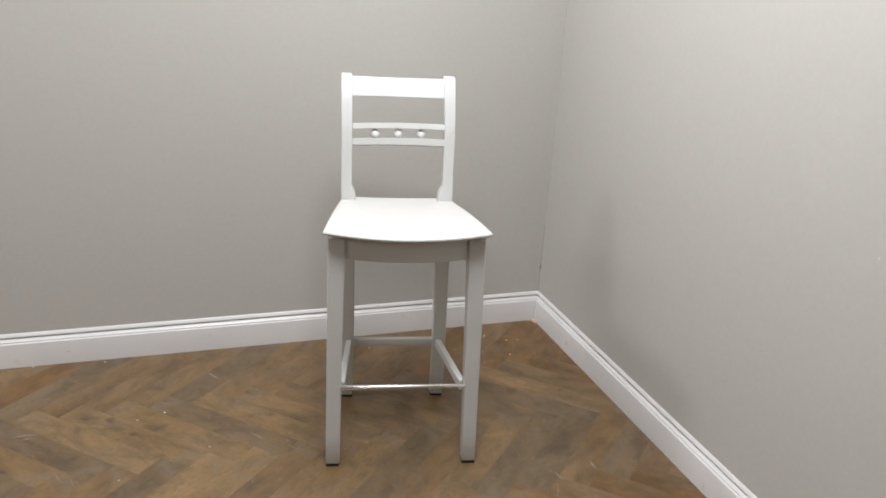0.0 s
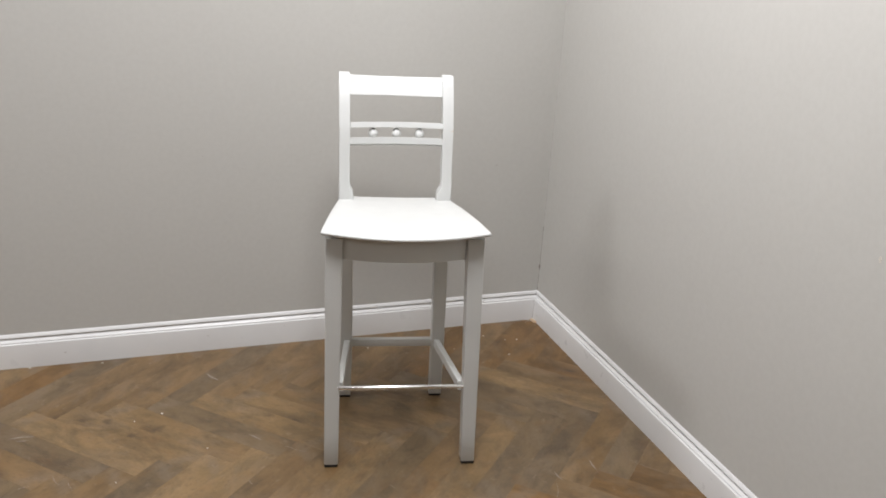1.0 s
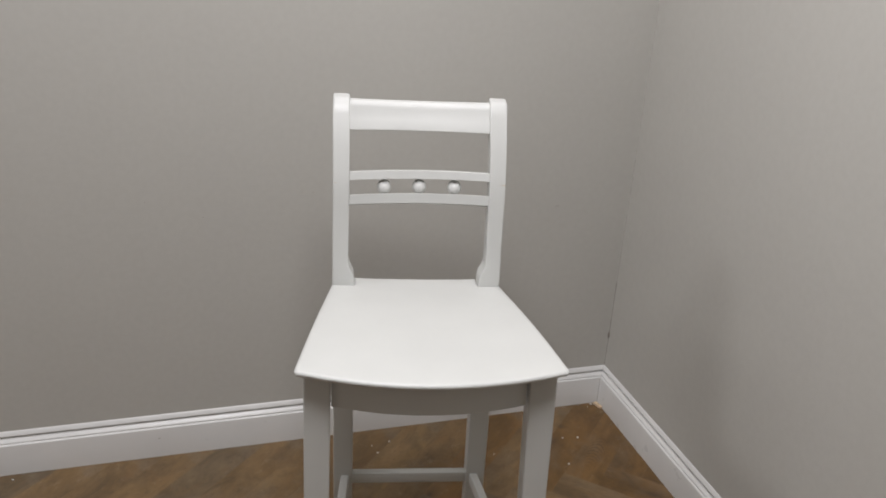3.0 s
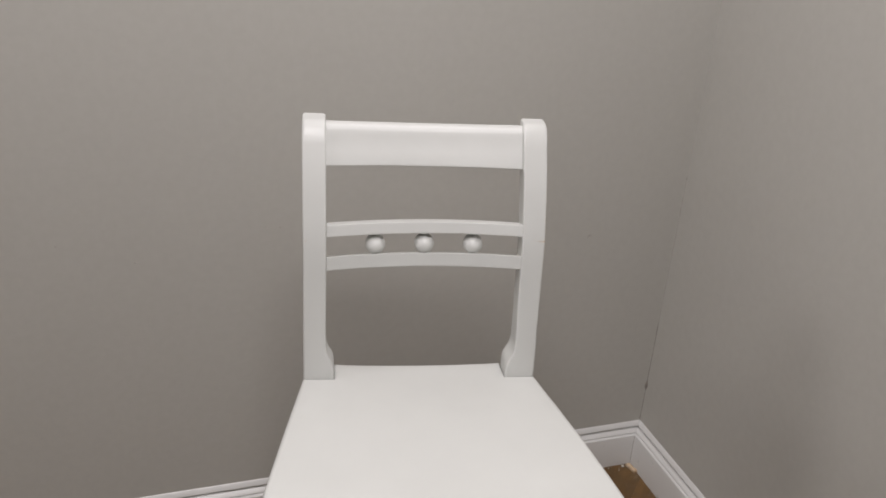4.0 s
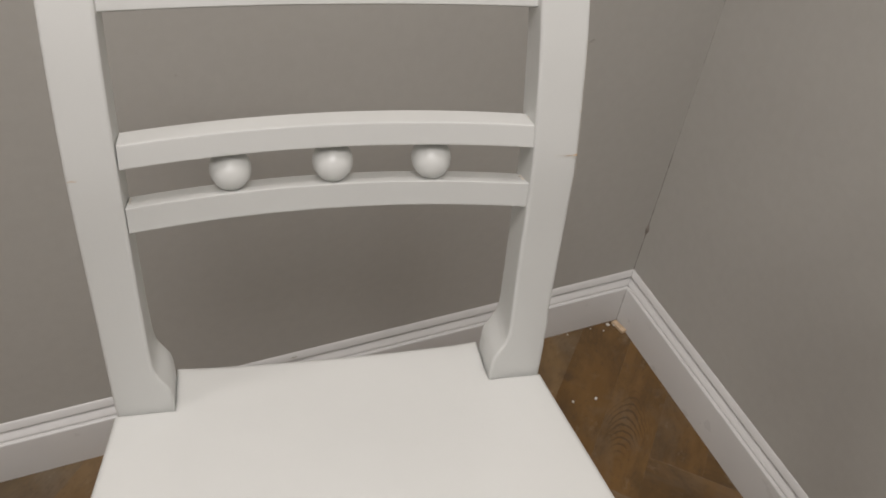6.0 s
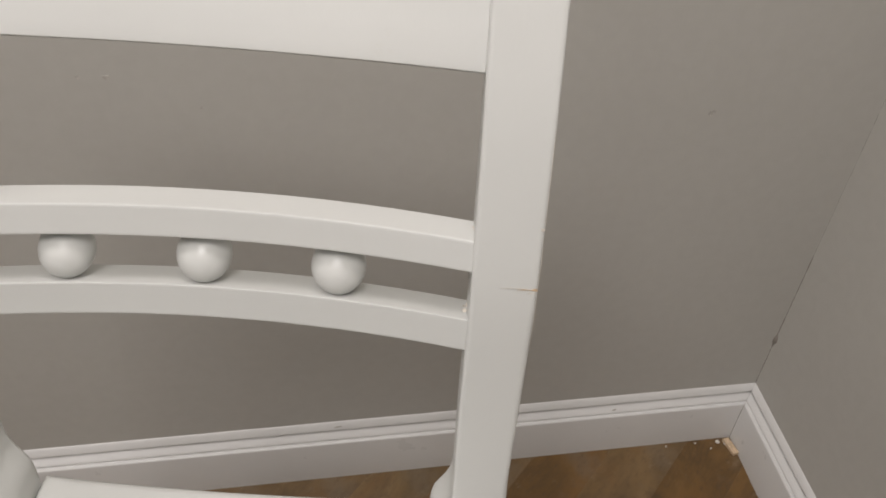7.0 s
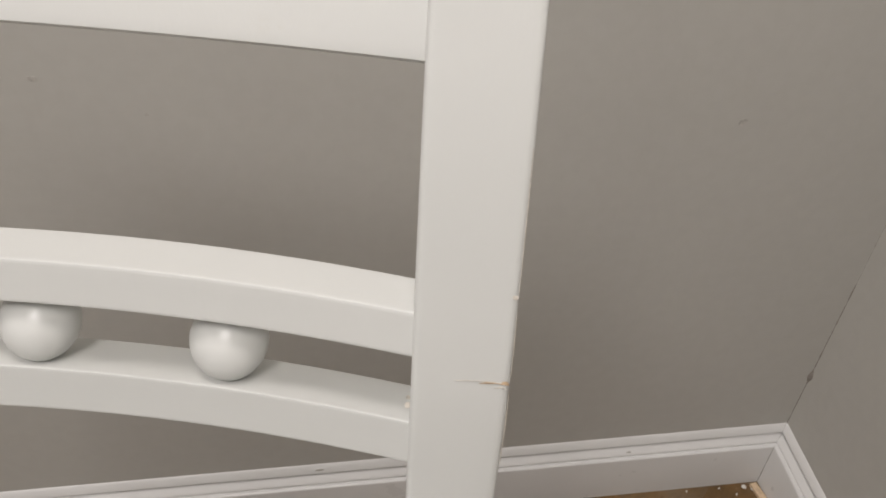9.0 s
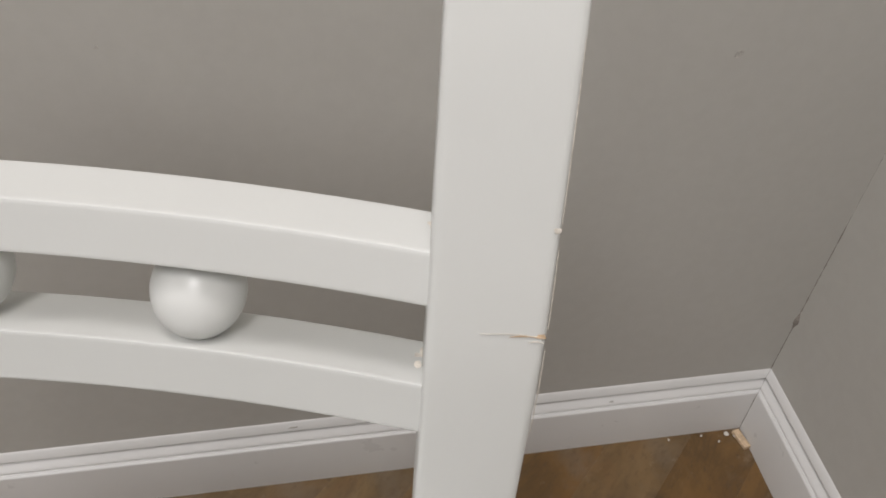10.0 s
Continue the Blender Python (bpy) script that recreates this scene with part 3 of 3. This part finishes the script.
# ---- crumbs, chips and marks ----
def crumb(x, y, size, seed, mat=PLASTER, name="plaster_crumb", label="small white plaster crumb on the floor", category="debris"):
    r = random.Random(seed)
    bm = bmesh.new()
    bmesh.ops.create_icosphere(bm, subdivisions=1, radius=1.0)
    sx, sy, sz = size * r.uniform(0.8, 1.3), size * r.uniform(0.6, 1.0), size * r.uniform(0.45, 0.8)
    for v in bm.verts:
        k = r.uniform(0.75, 1.15)
        v.co = Vector((v.co.x * sx * k, v.co.y * sy * k, v.co.z * sz * k))
    low = min(v.co.z for v in bm.verts)
    for v in bm.verts:
        v.co.z = max(v.co.z - low - 0.12 * size, 0.0)
    ob = part(name, bm, mat, None, label, False)
    ob.matrix_world = pose(x, y, 0, 0, 0, r.uniform(0, 360))
    return tagged(ob, category=category, group="plaster crumbs on the floor")


for n, (x, y, s) in enumerate([(0.207, 2.662, 0.0042), (0.326, 2.434, 0.0036), (1.445, 2.800, 0.0040), (1.522, 2.909, 0.0034), (1.478, 2.916, 0.0030),
                               (1.406, 2.966, 0.0032), (-0.206, 3.058, 0.0048), (0.024, 3.046, 0.0034), (0.125, 2.635, 0.0024), (0.988, 3.004, 0.0040),
                               (0.946, 2.962, 0.0036), (0.937, 2.996, 0.0026), (1.258, 2.887, 0.0026), (1.636, 3.061, 0.0050), (1.647, 3.056, 0.0032),
                               (1.546, 3.063, 0.0024), (1.597, 3.063, 0.0020), (0.073, 2.324, 0.0020), (1.620, 3.050, 0.0024)]):
    crumb(x, y, s, 30 + n)

chip = box(-0.0055, -0.016, 0.0, 0.0055, 0.016, 0.007, 0.0012)
for v in chip.verts:
    v.co.x += 0.0015 * math.sin(v.co.y * 260)
chip_ob = part("wood_chip", chip, RAWWOOD, None, "pale raw wood offcut lying in the room corner")
chip_ob.matrix_world = pose(1.6535, 3.048, 0, 0, 0, 8)
tagged(chip_ob, category="debris")


def smear(name, points, width, z_axis, mat, seed, parent=None, label="", lift=0.0004):
    """A thin uneven streak along a row of points, lying on a surface with that normal."""
    r = random.Random(seed)
    nrm = Vector(z_axis)
    pts = [Vector(p) for p in points]
    rows = []
    steps = 9
    for i in range(steps + 1):
        k = i / steps * (len(pts) - 1)
        a = min(int(k), len(pts) - 2)
        p = pts[a].lerp(pts[a + 1], k - a)
        d = (pts[a + 1] - pts[a]).normalized()
        s = d.cross(nrm)
        w = width * (0.25 + 0.75 * math.sin(math.pi * min(max(i / steps, 0.04), 0.96))) * r.uniform(0.55, 1.1) / 2
        rows.append([p + s * w + nrm * lift, p + nrm * (lift * 1.6), p - s * w * r.uniform(0.6, 1.0) + nrm * lift, p - nrm * lift * 0.5])
    return part(name, loft(rows), mat, parent, label, False)


def floor_scuff(points, width, seed):
    ob = smear("scuff_mark", [(x, y, 0) for x, y in points], width, (0, 0, 1), SCUFF, seed, None, "pale chalky scuff on the plank floor")
    return tagged(ob, category="scuff", group="scuffs on the floor")


floor_scuff([(0.361, 2.895), (0.376, 2.866), (0.394, 2.843)], 0.010, 1)
floor_scuff([(-0.226, 2.618), (-0.19, 2.622), (-0.157, 2.617)], 0.006, 2)
floor_scuff([(-0.205, 2.600), (-0.170, 2.598)], 0.004, 3)
floor_scuff([(0.453, 2.483), (0.470, 2.465), (0.485, 2.443)], 0.006, 4)
floor_scuff([(1.417, 2.101), (1.414, 2.075), (1.415, 2.050)], 0.005, 5)
floor_scuff([(1.287, 2.073), (1.288, 2.050), (1.292, 2.034)], 0.006, 6)
floor_scuff([(1.268, 2.021), (1.262, 1.995), (1.242, 1.959)], 0.003, 7)
floor_scuff([(-0.094, 2.401), (-0.086, 2.372), (-0.073, 2.348)], 0.0025, 8)
floor_scuff([(-0.051, 2.363), (-0.048, 2.340), (-0.038, 2.318)], 0.002, 9)
floor_scuff([(-0.178, 2.353), (-0.165, 2.360), (-0.150, 2.362)], 0.002, 10)
floor_scuff([(0.424, 2.250), (0.430, 2.226)], 0.0025, 11)
floor_scuff([(0.550, 2.394), (0.574, 2.368), (0.601, 2.350)], 0.002, 12)
floor_scuff([(0.802, 2.133), (0.812, 2.109)], 0.002, 13)


def wall_mark(name, place, size, face, mat, seed, label, category="mark"):
    """A small flat blemish on a wall; face: the wall's normal."""
    r = random.Random(seed)
    nrm = Vector(face)
    side = Vector((0, 0, 1)).cross(nrm)
    bm = bmesh.new()
    ring = []
    for i in range(10):
        w = radians(36 * i)
        k = r.uniform(0.6, 1.1)
        ring.append(Vector(place) + side * size[0] * k * math.cos(w) + Vector((0, 0, size[1] * k * math.sin(w))))
    loft([[p - nrm * 0.0004 for p in ring], [p + nrm * 0.0004 for p in ring]], bm)
    return tagged(part(name, bm, mat, None, label, False), category=category, group="marks on the walls")


NORTH, EAST = (0, -1, 0), (-1, 0, 0)
wall_mark("wall_spot", (1.458, WY, 0.647), (0.0056, 0.0052), NORTH, SPOT, 1, "faint brown spot on the painted wall")
wall_mark("wall_spot", (0.789, WY, 0.721), (0.0036, 0.0034), NORTH, SPOT, 2, "faint brown spot on the painted wall")
wall_mark("wall_spot", (0.762, WY, 0.722), (0.0032, 0.0030), NORTH, SPOT, 3, "faint brown spot on the painted wall")
wall_mark("wall_spot", (0.878, WY, 0.681), (0.0026, 0.0022), NORTH, SPOT, 4, "faint brown spot on the painted wall")
wall_mark("wall_spot", (0.390, WY, 0.713), (0.0030, 0.0026), NORTH, SPOT, 11, "faint brown spot on the painted wall")
wall_mark("wall_spot", (0.521, WY, 0.669), (0.0050, 0.0014), NORTH, SPOT, 12, "faint brown spot on the painted wall")
wall_mark("paint_chip", (WX, 1.476, 0.872), (0.0045, 0.0080), EAST, GLUE, 5, "small pale chip in the wall paint")
wall_mark("wall_scratch", (WX, 1.832, 0.724), (0.0160, 0.0014), EAST, SPOT, 6, "thin grey scratch on the painted wall")
wall_mark("wall_spot", (1.442, WY - 0.0094, 0.0957), (0.0042, 0.0034), NORTH, SPOT, 7, "small grey knock on the skirting board")
wall_mark("wall_spot", (-0.092, WY - 0.0168, 0.0440), (0.0052, 0.0020), NORTH, SPOT, 9, "small grey knock on the skirting board")
wall_mark("wall_spot", (0.381, WY - 0.0168, 0.0570), (0.0048, 0.0012), NORTH, SPOT, 10, "small grey knock on the skirting board")
wall_mark("wall_spot", (1.007, WY - 0.0050, 0.1135), (0.0070, 0.0018), NORTH, SPOT, 8, "small grey knock on the skirting board")


def corner_crack():
    """The open seam where the two walls meet, wider in places."""
    r = random.Random(12)
    loops = []
    z = 0.1205
    while z < 0.78:
        w = (0.0013 if z < 0.40 else 0.0007) * r.uniform(0.6, 1.15)
        if abs(z - 0.226) < 0.014:
            w = 0.0066 * (1 - abs(z - 0.226) / 0.017) * r.uniform(0.7, 1.0)
        loops.append([(WX + 0.0005, WY - w * 1.3, z), (WX - w, WY + 0.0005, z), (WX + 0.0008, WY + 0.0008, z)])
        z += 0.006
    return tagged(part("corner_seam", loft(loops), GAP, None, "dark open seam in the wall corner", False), category="seam", kind="structure")


corner_crack()


def mitre_gap():
    """The dark hairline where the two skirting boards meet in the corner."""
    r = random.Random(5)
    loops = []
    for i in range(13):
        z, w = 0.0005 + 0.0835 * i / 12, 0.0007 * r.uniform(0.6, 1.2)
        x, y = WX - 0.0168, WY - 0.0168
        loops.append([(x + 0.0004, y - w * 1.4, z), (x - w * 1.4, y + 0.0004, z), (x + 0.0006, y + 0.0006, z)])
    return tagged(part("mitre_gap", loft(loops), GAP, None, "dark hairline joint between two skirting boards", False), category="seam", kind="structure")


mitre_gap()


# wear on the stool: split at the post's spliced joint, knocks and glue
def post_mark(side, x_out, x_in, z, width, mat, seed, name, label):
    pts = []
    for k in (0.0, 0.5, 1.0):
        zz = z + (0.0006 if k == 0.5 else 0.0)
        pts.append((cx(z) + side * (x_out + (x_in - x_out) * k), blend(FRONT, zz) - 0.0001, zz))
    return smear(name, pts, width, (0, -0.97, 0.22), mat, seed, posts[side], label, 0.00012)


post_mark(1, 0.1698, 0.1672, 0.9086, 0.0022, STAIN, 21, "split", "brown hairline split in the paint")
post_mark(1, 0.1696, 0.1600, 0.9084, 0.0009, STAIN, 24, "split", "brown hairline split in the paint")
post_mark(1, 0.1690, 0.1520, 0.9088, 0.0004, GLUE, 25, "split", "faint hairline in the paint")
post_mark(1, 0.1696, 0.1650, 0.9068, 0.0005, GLUE, 26, "split", "faint hairline in the paint")
post_mark(-1, 0.1700, 0.1640, 0.9068, 0.0007, STAIN, 22, "split", "brown hairline split in the paint")
post_mark(1, 0.1698, 0.1686, 0.9390, 0.0030, GLUE, 23, "knock", "small brown knock on the edge")


def worn_edge(side, z0, z1, width, seed):
    """Paint rubbed thin along the post's outer front edge."""
    pts = []
    for k in range(7):
        z = z0 + (z1 - z0) * k / 6
        pts.append((cx(z) + side * (blend(OUTER, z) - 0.0009), blend(FRONT, z) + 0.0004, z))
    return smear("worn_edge", pts, width, (side * 0.6, -0.78, 0.17), GLUE, seed, posts[side], "paint rubbed tan along the edge", 0.00012)


worn_edge(1, 0.872, 0.904, 0.0007, 31)
worn_edge(1, 0.911, 0.934, 0.0005, 32)
worn_edge(1, 0.941, 0.985, 0.0005, 33)


def glue_bead(x, y, z, size, seed):
    r = random.Random(seed)
    bm = bmesh.new()
    for _ in range(6):
        m = Matrix.LocRotScale((x - r.uniform(0.0, size), y + r.uniform(-1.5, 1.5) * size, z + r.uniform(-0.2, 0.2) * size), None, (size * r.uniform(0.3, 0.7), size * r.uniform(0.5, 1.0), size * 0.07))
        bmesh.ops.create_icosphere(bm, subdivisions=1, radius=1.0, matrix=m)
    return part("glue_bead", bm, GLUE, stool, "dried yellowish glue at the rail joint")


glue_bead(cx(0.88) + 0.1376, 0.4030, 0.8790, 0.0019, 3)
glue_bead(cx(0.88) + 0.1372, 0.3960, 0.8820, 0.0019, 5)
glue_bead(cx(0.92) + 0.1380, 0.4100, 0.9266, 0.0012, 4)
glue_bead(cx(0.88) - 0.1360, 0.4030, 0.8765, 0.0014, 6)
glue_bead(cx(0.88) - 0.1362, 0.3970, 0.8790, 0.0012, 7)
